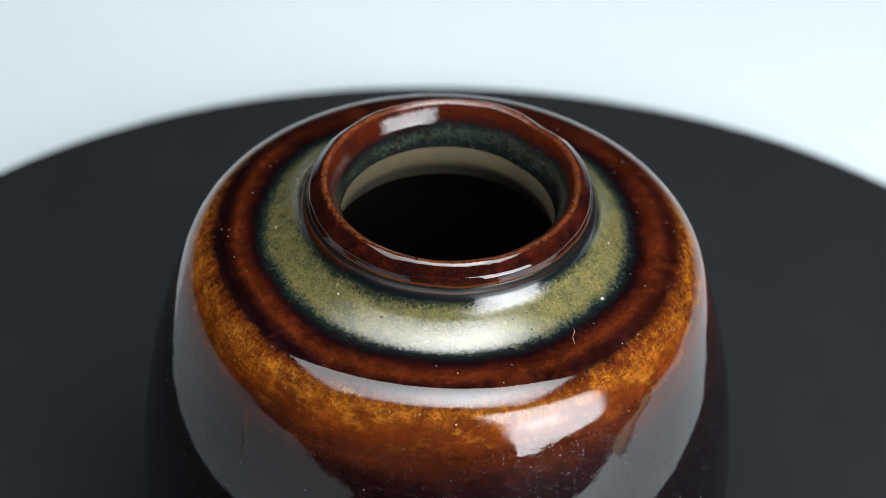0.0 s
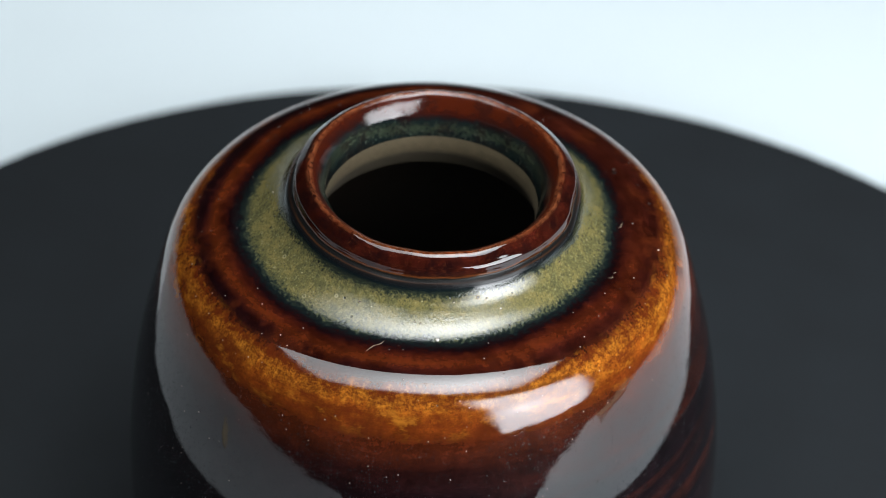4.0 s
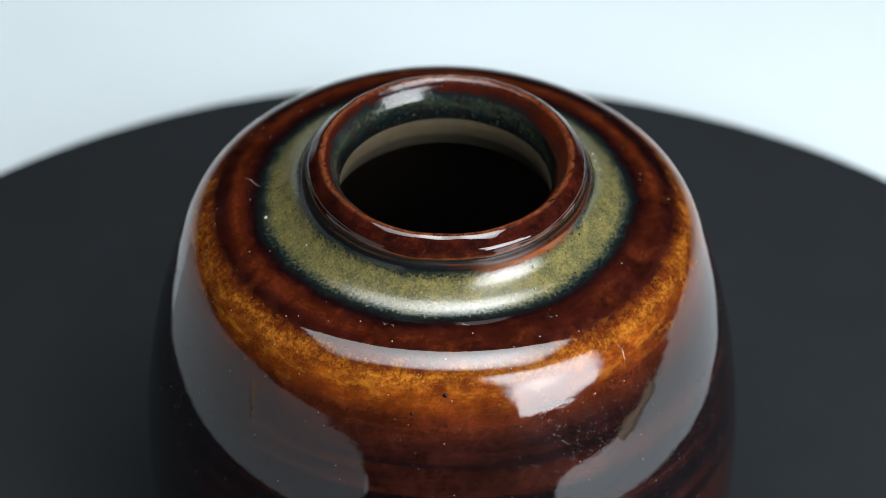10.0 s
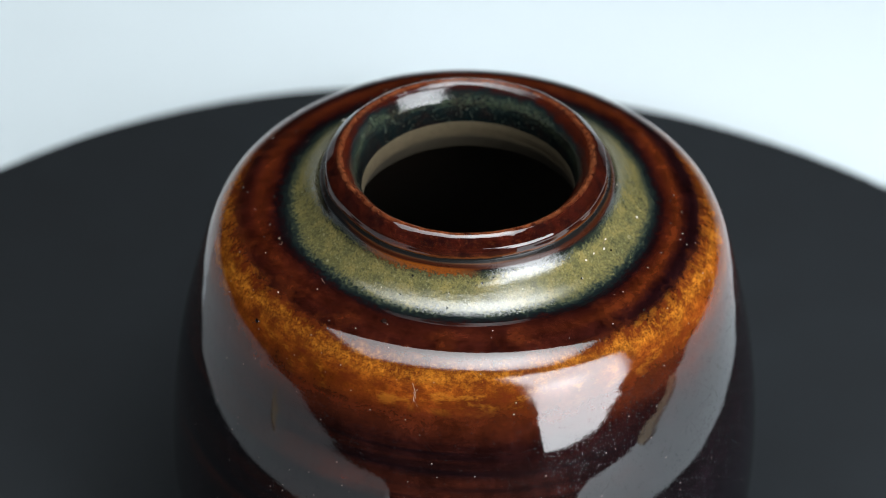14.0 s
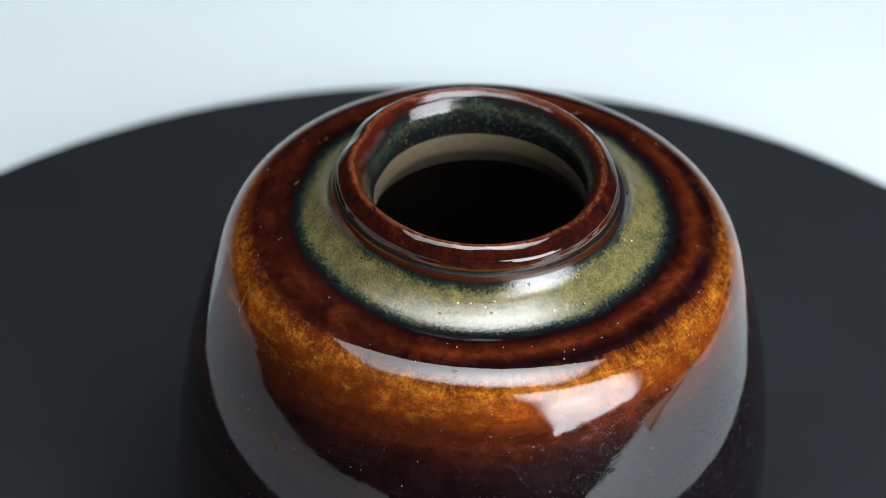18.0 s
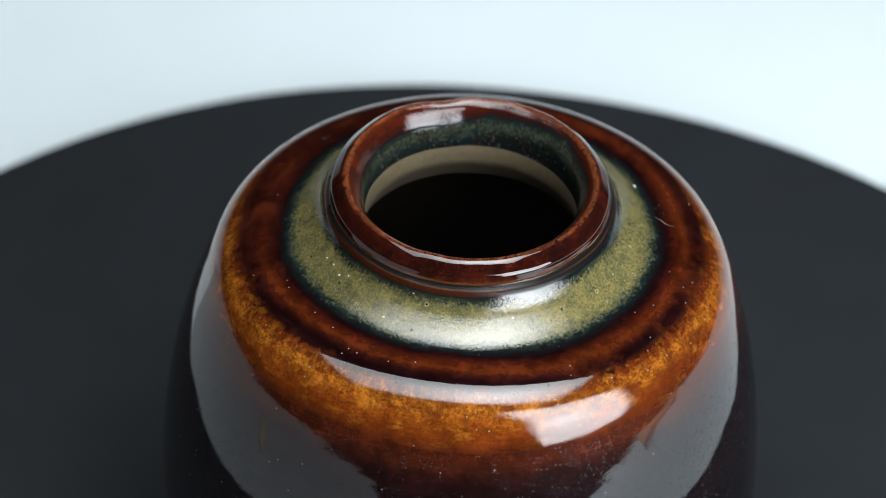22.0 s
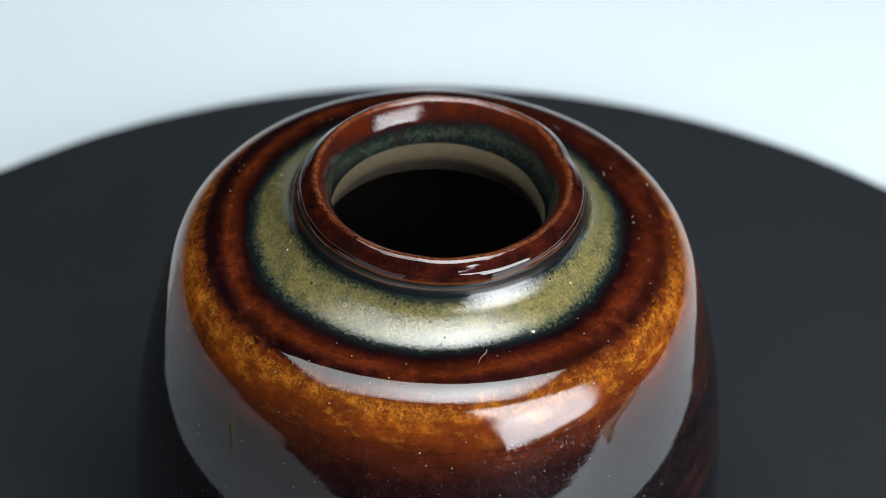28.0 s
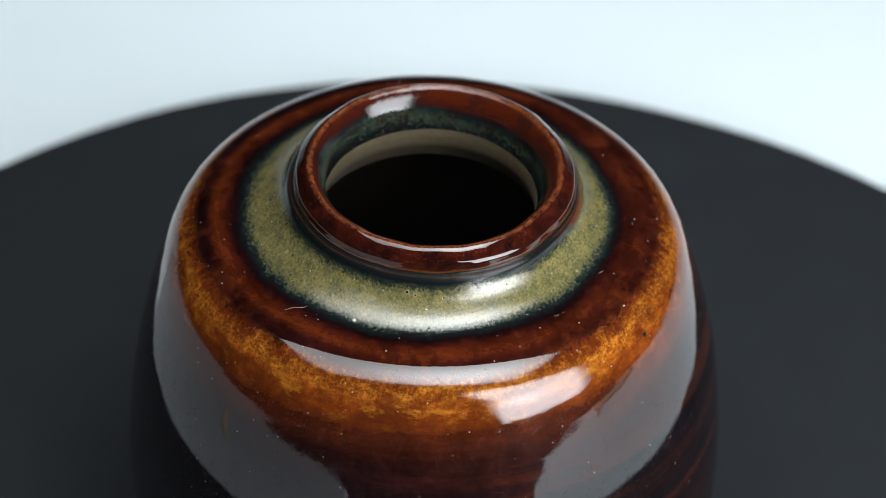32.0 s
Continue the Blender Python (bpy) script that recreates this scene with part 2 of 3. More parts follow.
    speck = s.math("MULTIPLY", s.math("MULTIPLY", specks, lower), s.span(s.noise(c, 700, 2), 0.36, 0.52))
    col = s.mix(s.math("MULTIPLY", speck, 0.5), col, s.mix(s.span(s.noise(c, 1900, 2), 0.35, 0.65), (0.04, 0.070, 0.085), (0.11, 0.155, 0.17)))
    few = s.math("MULTIPLY", s.dots(c, 700, 0.12, 0.20), s.span(v, 0.51, 0.53))
    col = s.mix(s.math("MULTIPLY", few, 0.6), col, (0.40, 0.34, 0.31))
    pin = s.math("MULTIPLY", s.dots(c, 380, 0.07, 0.16), s.span(v, 0.53, 0.56))
    col = s.mix(pin, col, (0.006, 0.003, 0.003))
    s.link(col, s.bsdf.inputs["Base Color"])
    rough = s.math("ADD", s.math("MULTIPLY", cove, 0.012), s.span(mid, 0.3, 0.8, 0.025, 0.06))
    # the glaze is thin and satin in the groove of the neck
    satin = s.math("MULTIPLY", s.span(v, 0.206, 0.216), s.span(v, 0.335, 0.31))
    rough = s.math("ADD", rough, s.math("MULTIPLY", satin, 0.24))
    s.link(rough, s.bsdf.inputs["Roughness"])
    s.bsdf.inputs["IOR"].default_value = 1.55
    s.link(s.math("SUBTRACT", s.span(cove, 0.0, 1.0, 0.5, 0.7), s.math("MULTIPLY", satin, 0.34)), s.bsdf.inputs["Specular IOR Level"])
    relief = s.math("ADD", s.math("MULTIPLY", grain, s.math("MULTIPLY", cove, 0.34)), s.math("MULTIPLY", wide, 1.2))
    relief = s.math("ADD", relief, s.math("MULTIPLY", s.math("MULTIPLY", s.noise(c, 340, 3, 0.6), s.span(v, 0.52, 0.60, 0.15, 1.0)), 0.22))
    relief = s.math("ADD", relief, s.math("MULTIPLY", s.math("ADD", speck, few), 1.3))
    relief = s.math("ADD", relief, s.math("MULTIPLY", s.math("MULTIPLY", s.noise(c, 1050, 4, 0.8), band), 0.35))
    relief = s.math("SUBTRACT", relief, s.math("MULTIPLY", s.math("ADD", pits, pin), 0.8))
    relief = s.math("ADD", relief, s.math("MULTIPLY", s.math("MULTIPLY", clots, cove), 0.8))
    s.bump(relief, 0.3, 0.0002)
    return s.mat


def inner_glaze():
    """The glaze inside the mouth: red-brown at the lip, running into blue-green."""
    s = Nodes("mouth_glaze")
    c = s.coords()
    uv = s.add("ShaderNodeUVMap", uv_map="glaze").outputs[0]
    sep = s.add("ShaderNodeSeparateXYZ")
    s.link(uv, sep.inputs[0])
    wide, fine, grain = s.noise(c, 55, 3), s.noise(c, 600, 4, 0.6), s.noise(c, 1500, 3, 0.7)
    vv = s.math("ADD", sep.outputs[1], s.math("ADD", s.math("MULTIPLY", s.math("SUBTRACT", wide, 0.5), 0.6),
                                              s.math("MULTIPLY", s.math("SUBTRACT", fine, 0.5), 0.30)))
    vv = s.math("ADD", vv, s.math("MULTIPLY", s.math("ADD", facing(s, sep.outputs[0], 300), 0.7), 0.15))
    col = s.ramp(vv, [(0.0, (0.060, 0.0110, 0.0040)), (0.08, (0.045, 0.0074, 0.0026)), (0.25, (0.042, 0.0066, 0.0024)), (0.40, (0.026, 0.0044, 0.0026)),
                      (0.52, (0.0040, 0.0085, 0.0095)), (0.72, (0.028, 0.036, 0.022)), (0.90, (0.0087, 0.0149, 0.0136)), (1.0, (0.0037, 0.0062, 0.0062))])
    col = s.mix(s.span(s.noise(c, 230, 5, 0.65), 0.45, 0.62, 0.0, 0.6), col, (0.012, 0.0045, 0.0040))
    crest = s.math("MULTIPLY", s.span(sep.outputs[1], 0.10, 0.02), s.span(s.noise(c, 900, 5, 0.75), 0.38, 0.62))
    col = s.mix(s.math("MULTIPLY", crest, 0.75), col, (0.20, 0.062, 0.024))
    under = s.span(vv, 0.5, 0.62)
    col = s.mix(s.math("MULTIPLY", s.span(grain, 0.50, 0.38), s.math("MULTIPLY", under, 0.8)), col, (0.0037, 0.0081, 0.0093))
    col = s.mix(s.math("MULTIPLY", s.span(grain, 0.58, 0.70), s.math("MULTIPLY", under, 0.6)), col, (0.0806, 0.0930, 0.0682))
    s.link(col, s.bsdf.inputs["Base Color"])
    s.bsdf.inputs["Roughness"].default_value = 0.07
    s.bsdf.inputs["IOR"].default_value = 1.5
    s.bump(s.math("ADD", grain, s.math("MULTIPLY", wide, 2.0)), 0.2, 0.0002)
    return s.mat


GLAZE, MOUTH = glaze(), inner_glaze()


def throat_clay():
    """Bare stoneware; its lower half is coloured darker for the shadow inside the mouth."""
    s = Nodes("bare_stoneware")
    c = s.coords()
    sep = s.add("ShaderNodeSeparateXYZ")
    s.link(s.add("ShaderNodeUVMap", uv_map="glaze").outputs[0], sep.inputs[0])
    n, wide = s.noise(c, 600, 5, 0.7), s.noise(c, 90, 4)
    col = s.ramp(n, [(0.3, (0.072, 0.054, 0.027)), (0.7, (0.098, 0.074, 0.039))])
    # ragged upper edge of the painted shadow
    edge = s.math("ADD", sep.outputs[1], s.math("MULTIPLY", s.math("SUBTRACT", wide, 0.5), 0.35))
    col = s.mix(s.span(edge, 0.42, 0.58, 0.0, 0.75), col, (0.028, 0.023, 0.014))
    col = s.mix(s.dots(c, 900, 0.14, 0.12), col, (0.02, 0.016, 0.01))
    s.link(col, s.bsdf.inputs["Base Color"])
    s.bsdf.inputs["Roughness"].default_value = 0.8
    s.bump(n, 0.4, 0.0002)
    return s.mat


CLAY = throat_clay()
# the unlit depth of the jar is put into this near-black colour
SHADED_CLAY = plain("shaded_interior", (0.020, 0.014, 0.009), 0.5, grain=300, amount=0.2, bump=0.0002)
CRAZE = plain("dull_craze", (0.30, 0.22, 0.17), 0.5, grain=2000, amount=0.3, bump=0)
HOLE = plain("iron_black", (0.010, 0.0045, 0.0035), 0.15, grain=2000, amount=0.3, bump=0)
RIM = plain("bubble_glaze", (0.16, 0.125, 0.06), 0.12, grain=2000, amount=0.2, bump=0)
PALE = plain("pale_fleck", (0.45, 0.40, 0.36), 0.35, grain=2000, amount=0.1, bump=0)


# mesh helpers -----------------------------------------------------------
def part(name, bm, material, parent=None, label="", smooth=True):
    me = bpy.data.meshes.new(name)
    bm.to_mesh(me)
    bm.free()
    me.materials.append(material)
    if smooth:
        for p in me.polygons:
            p.use_smooth = True
    ob = new(name, me)
    ob.parent = parent
    return tagged(ob, label)


def box(bm, x0, x1, y0, y1, z0, z1):
    vs = [bm.verts.new((x, y, z)) for x in (x0, x1) for y in (y0, y1) for z in (z0, z1)]
    for f in ((0, 1, 3, 2), (4, 6, 7, 5), (0, 4, 5, 1), (2, 3, 7, 6), (0, 2, 6, 4), (1, 5, 7, 3)):
        bm.faces.new([vs[i] for i in f])


def bent(points, n=8):
    """A smooth line through points of (r, z)."""
    p = [Vector(q) for q in points]
    p = [2 * p[0] - p[1], *p, 2 * p[-1] - p[-2]]
    out = []
    for i in range(1, len(p) - 2):
        a, b, c, d = p[i - 1:i + 3]
        for k in range(n):
            t = k / n
            out.append(0.5 * (2 * b + (c - a) * t + (2 * a - 5 * b + 4 * c - d) * t * t + (3 * b - a - 3 * c + d) * t ** 3))
    return out + [p[-2]]


# the setting ------------------------------------------------------------
def sheet():
    """The white paper on which the turntable stands."""
    bm = bmesh.new()
    # its front is cut to a rounded tongue round the turntable
    front = bent([(-0.62, 0.40), (-0.42, 0.16), (-0.37, 0.02), (-0.355, -0.10), (-0.31, -0.19), (-0.24, -0.25), (-0.16, -0.285), (-0.11, -0.25), (-0.085, -0.14), (0.10, -0.12), (0.145, -0.19), (0.20, -0.212), (0.27, -0.165), (0.32, -0.105), (0.36, -0.02), (0.37, 0.06), (0.42, 0.18), (0.60, 0.45)], 6)
    top = [tuple(q) for q in front] + [(0.9, 0.8), (1.5, 1.6), (-1.5, 1.6), (-0.9, 0.8)]
    vs = [bm.verts.new((x, y, -0.006)) for x, y in top]
    f = bm.faces.new(vs)
    ex = bmesh.ops.extrude_face_region(bm, geom=[f])
    for v in ex["geom"]:
        if isinstance(v, bmesh.types.BMVert):
            v.co.z -= 0.0004
    bmesh.ops.recalc_face_normals(bm, faces=bm.faces)
    return part("backdrop", bm, PAPER, smooth=False)


tagged(sheet(), "plain white paper sheet lying under the turntable", "backdrop", kind="structure")


def table():
    bm = bmesh.new()
    box(bm, -1.95, 1.95, -0.75, 1.65, -0.04, -0.0066)
    return part("ground", bm, TABLE, smooth=False)


tagged(table(), "matt black tabletop under the white paper", "table top", kind="structure")


def room():
    for name, b in (("wall_north", (-2.1, 2.1, 2.0, 2.1, -0.75, 2.0)), ("wall_south", (-2.1, 2.1, -2.6, -2.5, -0.75, 2.0)),
                    ("wall_east", (2.1, 2.2, -2.6, 2.1, -0.75, 2.0)), ("wall_west", (-2.2, -2.1, -2.6, 2.1, -0.75, 2.0)),
                    ("ceiling", (-2.2, 2.2, -2.6, 2.1, 2.0, 2.1)), ("floor", (-2.2, 2.2, -2.6, 2.1, -0.85, -0.75))):
        bm = bmesh.new()
        box(bm, *b)
        tagged(part(name, bm, FLOOR if name == "floor" else WALL, smooth=False), "plain dim studio " + name.split("_")[0], name.split("_")[0], kind="structure")


room()


# lights of the studio ---------------------------------------------------
def softbox(name, corners, depth, lit, label):
    """A fabric box with a glowing front; corners run round the front."""
    root = new(name)
    c = sum((Vector(p) for p in corners), Vector()) / len(corners)
    root.location = c
    pts = [Vector(p) - c for p in corners]
    n = (pts[-2] - pts[0]).cross(pts[-1] - pts[1]).normalized()
    n *= 1 if n.dot(c) < 0 else -1
    bm = bmesh.new()
    bm.faces.new([bm.verts.new(p) for p in pts])
    part("diffuser", bm, lit, root, "glowing white diffuser cloth", smooth=False)
    bm = bmesh.new()
    front = [bm.verts.new(p * 1.015 + n * 0.004) for p in pts]
    back = [bm.verts.new(p * 0.35 - n * depth) for p in pts]
    for i in range(len(pts)):
        j = (i + 1) % len(pts)
        bm.faces.new((front[i], front[j], back[j], back[i]))
    bm.faces.new(back)
    part("housing", bm, BLACK, root, "black fabric housing", smooth=False)
    return root


def beam(bm, a, b, r):
    """A round bar from a to b."""
    a, b = Vector(a), Vector(b)
    m = Matrix.Translation((a + b) / 2) @ (b - a).to_track_quat("Z", "Y").to_matrix().to_4x4()
    bmesh.ops.create_cone(bm, cap_ends=True, segments=12, radius1=r, radius2=r, depth=(b - a).length, matrix=m)


def pole(root, top, foot):
    bm = bmesh.new()
    beam(bm, Vector(foot) - root.location, Vector(top) - root.location, 0.012)
    part("pole", bm, BLACK, root, "thin black metal pole")
    bm = bmesh.new()
    c = Vector(foot) - root.location
    bmesh.ops.create_cone(bm, cap_ends=True, segments=24, radius1=0.16, radius2=0.15, depth=0.03, matrix=Matrix.Translation(c + Vector((0, 0, 0.015))))
    part("base_plate", bm, BLACK, root, "round black base plate")


over = softbox("overhead_softbox", [(-0.60, -0.43, 1.0), (-0.60, 0.07, 1.0), (0.56, -0.02, 1.0), (0.56, -0.56, 1.0)], 0.25, LIT_TOP, "")
bar = bmesh.new()
beam(bar, (0, 0, 0.2), Vector((0, -0.41, 2.0)) - over.location, 0.012)
part("ceiling_rod", bar, BLACK, over, "thin black rod up to the ceiling")
tagged(over, "wide black overhead softbox with a glowing white front", "softbox")


def ahead(az, el):
    """A point on an upright plane half a metre off, from the bearing and the height angle at the jar."""
    turn, mid = radians(az), radians(131)
    d = 0.5 / math.cos(turn - mid)
    return (0.015 + d * math.sin(turn), -0.043 + d * math.cos(turn), 0.09 + d * math.tan(radians(el)))


side = softbox("side_softbox", [ahead(*p) for p in ((150, -9), (153.5, 6), (153, 24), (158, 33), (161.5, 44), (110.5, 30), (112.5, -3), (116, -7), (131, -9))], 0.25, LIT_SIDE, "")
pole(side, (side.location.x + 0.23, side.location.y - 0.2, 0.5), (side.location.x + 0.23, side.location.y - 0.2, -0.0066))
tagged(side, "upright black softbox with a glowing white front on a pole", "softbox")


def card():
    bm = bmesh.new()
    vs = [bm.verts.new((x, y, -0.006)) for x, y in ((0.292, -0.140), (0.366, -0.045), (0.340, -0.032), (0.270, -0.120))]
    f = bm.faces.new(vs)
    for v in bmesh.ops.extrude_face_region(bm, geom=[f])["geom"]:
        if isinstance(v, bmesh.types.BMVert):
            v.co.z += 0.0025
    bmesh.ops.recalc_face_normals(bm, faces=bm.faces)
    return part("card_strip", bm, KRAFT, smooth=False)


tagged(card(), "strip of brown kraft card lying on the white paper", "card strip")


# unseen helper: covers the paper on the left so the glaze mirrors it darker
def dimming_sheet():
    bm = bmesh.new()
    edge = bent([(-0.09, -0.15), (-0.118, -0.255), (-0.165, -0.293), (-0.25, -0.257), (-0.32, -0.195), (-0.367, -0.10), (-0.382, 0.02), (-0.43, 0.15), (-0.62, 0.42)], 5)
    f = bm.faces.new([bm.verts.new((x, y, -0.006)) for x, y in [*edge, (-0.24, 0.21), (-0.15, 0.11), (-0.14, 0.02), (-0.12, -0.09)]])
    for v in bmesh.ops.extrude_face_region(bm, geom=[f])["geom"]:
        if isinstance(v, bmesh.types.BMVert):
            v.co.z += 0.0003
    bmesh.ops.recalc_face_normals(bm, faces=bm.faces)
    return part("dimming_card", bm, GREY, smooth=False)


tagged(dimming_sheet(), "grey card added out of view to dim the paper's reflection in the jar", "card")


def scrap():
    """A torn scrap of brown card."""
    bm = bmesh.new()
    ring = []
    for i in range(14):
        a = 2 * math.pi * i / 14
        k = 1 + 0.25 * noise.noise((3 * math.cos(a), 3 * math.sin(a), 5.0))
        ring.append(bm.verts.new((-0.262 + k * 0.026 * math.cos(a), -0.086 + k * 0.006 * math.sin(a), -0.0057)))
    f = bm.faces.new(ring)
    for v in bmesh.ops.extrude_face_region(bm, geom=[f])["geom"]:
        if isinstance(v, bmesh.types.BMVert):
            v.co.z += 0.002
    bmesh.ops.recalc_face_normals(bm, faces=bm.faces)
    return part("card_scrap", bm, KRAFT, smooth=False)


tagged(scrap(), "small torn scrap of brown card lying on the white paper", "card scrap")


# the turntable ----------------------------------------------------------
TURN = 2 * math.pi / 26.1
DISC_R = 0.1651
# the disc was cut by hand: its outline, as waves round it
DISC_UNEVEN = [(1, -0.00041, -0.00015), (2, 0.00054, 0.00031), (3, -0.00063, -0.00036), (4, -0.00015, 0.00006), (5, -0.00022, -0.00009), (6, 0.00023, 0.0)]


def disc_ring(prof):
    """A shell round the disc's uneven outline, from (share of the radius, height) pairs."""
    bm = bmesh.new()
    n = 360
    rings = []
    for k, z in prof:
        if k == 0:
            rings.append([bm.verts.new((0, 0, z))])
            continue
        row = []
        for i in range(n):
            a = 2 * math.pi * i / n
            r = DISC_R + sum(p * math.cos(h * a) + q * math.sin(h * a) for h, p, q in DISC_UNEVEN) + 0.0002 * noise.noise((6 * math.cos(a), 6 * math.sin(a), 9.0))
            row.append(bm.verts.new((k * r * math.cos(a), k * r * math.sin(a), z)))
        rings.append(row)
    for a, b in zip(rings, rings[1:]):
        for i in range(n):
            j = (i + 1) % n
            f = [a[0], b[j], b[i]] if len(a) == 1 else [a[i], a[j], b[0]] if len(b) == 1 else [a[i], a[j], b[j], b[i]]
            bm.faces.new(f)
    bmesh.ops.recalc_face_normals(bm, faces=bm.faces)
    return bm


def disc():
    root = new("turntable")
    part("disc_top", disc_ring([(0.994, 0.0), (0.9, 0.0), (0.6, 0.0), (0.3, 0.0), (0.0, 0.0)]), FELT, root, "matt black card top")
    part("cut_edge", disc_ring([(0.985, -0.0056), (0.9975, -0.0050), (1.0, -0.0036), (1.0, -0.0016), (0.9985, -0.0005), (0.994, 0.0)]), FELT, root, "rough hand-cut black edge")
    part("underside", disc_ring([(0.0, -0.0056), (0.985, -0.0056)]), BLACK, root)
    return root


turntable = tagged(disc(), "round matt black turntable disc under the jar", "turntable")

# the jar ----------------------------------------------------------------
# profile lines as (radius, height above the disc)
LIP_IN = [(0.02092, 0.1008), (0.02107, 0.10209), (0.02123, 0.10336), (0.0214, 0.10462), (0.02169, 0.10587), (0.02235, 0.1070), (0.0231, 0.10805), (0.0239, 0.1089), (0.0246, 0.1093)]
LIP = [(0.0246, 0.1093), (0.0250, 0.10921), (0.0254, 0.10898), (0.0258, 0.10866), (0.0263, 0.10816), (0.0268, 0.10764), (0.0272, 0.1072), (0.0274, 0.1068), (0.0275, 0.1062), (0.02758, 0.1057), (0.02764, 0.1052)]
NECK = [(0.02764, 0.1052), (0.02772, 0.10497), (0.02800, 0.10468), (0.02835, 0.10436), (0.02862, 0.10402), (0.02880, 0.10364), (0.02895, 0.10325)]
COVE = [(0.02895, 0.10325), (0.02933, 0.1023), (0.02988, 0.10133), (0.03059, 0.10048), (0.03141, 0.09972), (0.03226, 0.09901), (0.03315, 0.09833), (0.03409, 0.09773), (0.03507, 0.09721), (0.03611, 0.09681), (0.0372, 0.0966)]
WALL_LINE = [(0.03720, 0.0966), (0.03969, 0.09638), (0.04262, 0.09574), (0.04538, 0.0946), (0.04785, 0.09289), (0.04981, 0.09064), (0.05118, 0.08798),
             (0.05233, 0.08467), (0.05343, 0.08082), (0.05472, 0.07599), (0.05616, 0.07017), (0.05754, 0.06331), (0.05853, 0.05638), (0.05930, 0.04843),
             (0.05965, 0.0400), (0.0593, 0.0300), (0.0570, 0.0180), (0.0530, 0.0070), (0.0480, 0.0020), (0.0470, 0.0)]
INSIDE = [(0.02250, 0.0930), (0.02700, 0.0920), (0.0360, 0.0895), (0.0440, 0.0865), (0.0485, 0.0800),
          (0.0510, 0.0650), (0.0535, 0.0450), (0.0530, 0.0250), (0.0440, 0.0090), (0.0200, 0.0065), (0.0004, 0.0060)]
THROAT = [(0.02092, 0.1008), (0.02085, 0.0993), (0.02095, 0.0978), (0.02120, 0.0964), (0.02170, 0.0950), (0.02250, 0.0930)]
LEAN_X, LEAN_Y, OFF_X, OFF_Y, MID_Z = 0.0115, 0.0085, -0.00177, -0.00517, 0.0957


def thrown(r, a, z):
    """A point of the jar in the turntable's frame: a hand-thrown, slightly uneven round, set down off centre and a little tilted."""
    top = max(0.0, min(1.0, (z - 0.0975) / 0.008))
    r *= 1 + 0.010 * top * math.cos(2 * (a - 0.55)) + 0.003 * noise.noise((2 * math.cos(a), 2 * math.sin(a), z * 30))
    r += top * (0.00016 * noise.noise((4 * math.cos(a), 4 * math.sin(a), z * 260)) + 0.00004 * noise.noise((13 * math.cos(a), 13 * math.sin(a), z * 400)))
    z += top * (0.00014 * noise.noise((5 * math.cos(a), 5 * math.sin(a), 40 + z * 200)) + 0.00003 * noise.noise((15 * math.cos(a), 15 * math.sin(a), 70 + z * 300)))
    d = (a - math.radians(47) + math.pi) % (2 * math.pi) - math.pi
    dent = top * math.exp(-(d / 0.16) ** 2)
    r -= 0.0006 * dent
    z -= 0.0003 * dent * top
    # the inner edge of the lip is broader on one side
    broad = max(0.0, min(1.0, 0.3 + 0.9 * math.cos(a - math.radians(315))))
    z += 0.0003 * broad * math.exp(-((r - 0.0230) / 0.0006) ** 2) * top
    # the ring just outside the cove sinks a little on one side
    z -= 0.00006 * math.cos(a - math.radians(318)) * math.exp(-((r - 0.0385) / 0.0012) ** 2)
    # a flattened stretch of the shoulder
    d = (a - math.radians(124) + math.pi) % (2 * math.pi) - math.pi
    r -= 0.0003 * math.exp(-(d / 0.70) ** 2 - ((z - 0.0865) / 0.006) ** 2)
    # the lower wall is a little oval
    low = max(0.0, min(1.0, (0.092 - z) / 0.022))
    low *= low * (3 - 2 * low)
    r *= 1 + low * (-0.0044 * math.cos(2 * a) - 0.0049 * math.sin(2 * a))
    x, y, h = r * math.cos(a) + 0.00065 * top, r * math.sin(a) + 0.00125 * top, z - MID_Z
    tilt = min(1.0, z / 0.02)
    return (x + LEAN_Y * h + OFF_X, y - LEAN_X * h + OFF_Y, z + tilt * (LEAN_X * y - LEAN_Y * x))


def lathe(line, v0, v1, n=288, per=8, close=False, span=None):
    """A turned shell; its UVs give the way round and the way along the profile."""
    pts = bent(line, per)
    ways = [0.0]
    for a, b in zip(pts, pts[1:]):
        ways.append(ways[-1] + (b - a).length)
    bm = bmesh.new()
    uv = bm.loops.layers.uv.new("glaze")
    rows = [[bm.verts.new(thrown(p[0], 2 * math.pi * i / n, p[1])) for i in range(n)] for p in pts]
    for k in range(len(pts) - 1):
        va, vb = (min(v1, v0 + (v1 - v0) * ways[m] / (span or ways[-1])) for m in (k, k + 1))
        for i in range(n):
            j = (i + 1) % n
            f = bm.faces.new((rows[k][j], rows[k][i], rows[k + 1][i], rows[k + 1][j]))
            for loop, u, v in zip(f.loops, (i + 1, i, i, i + 1), (va, va, vb, vb)):
                loop[uv].uv = (u / n, v)
    if close:
        bm.faces.new(rows[-1])
    return bm


def surface(r, a):
    """A point on the outside of the jar, at a radius on the shoulder and an angle in degrees."""
    line = bent(COVE) + bent(WALL_LINE[:9])
    for p, q in zip(line, line[1:]):
        if p[0] <= r <= q[0]:
            k = (r - p[0]) / max(q[0] - p[0], 1e-9)
            return Vector(thrown(r, math.radians(a), p[1] + k * (q[1] - p[1])))
    return Vector(thrown(r, math.radians(a), line[0][1]))


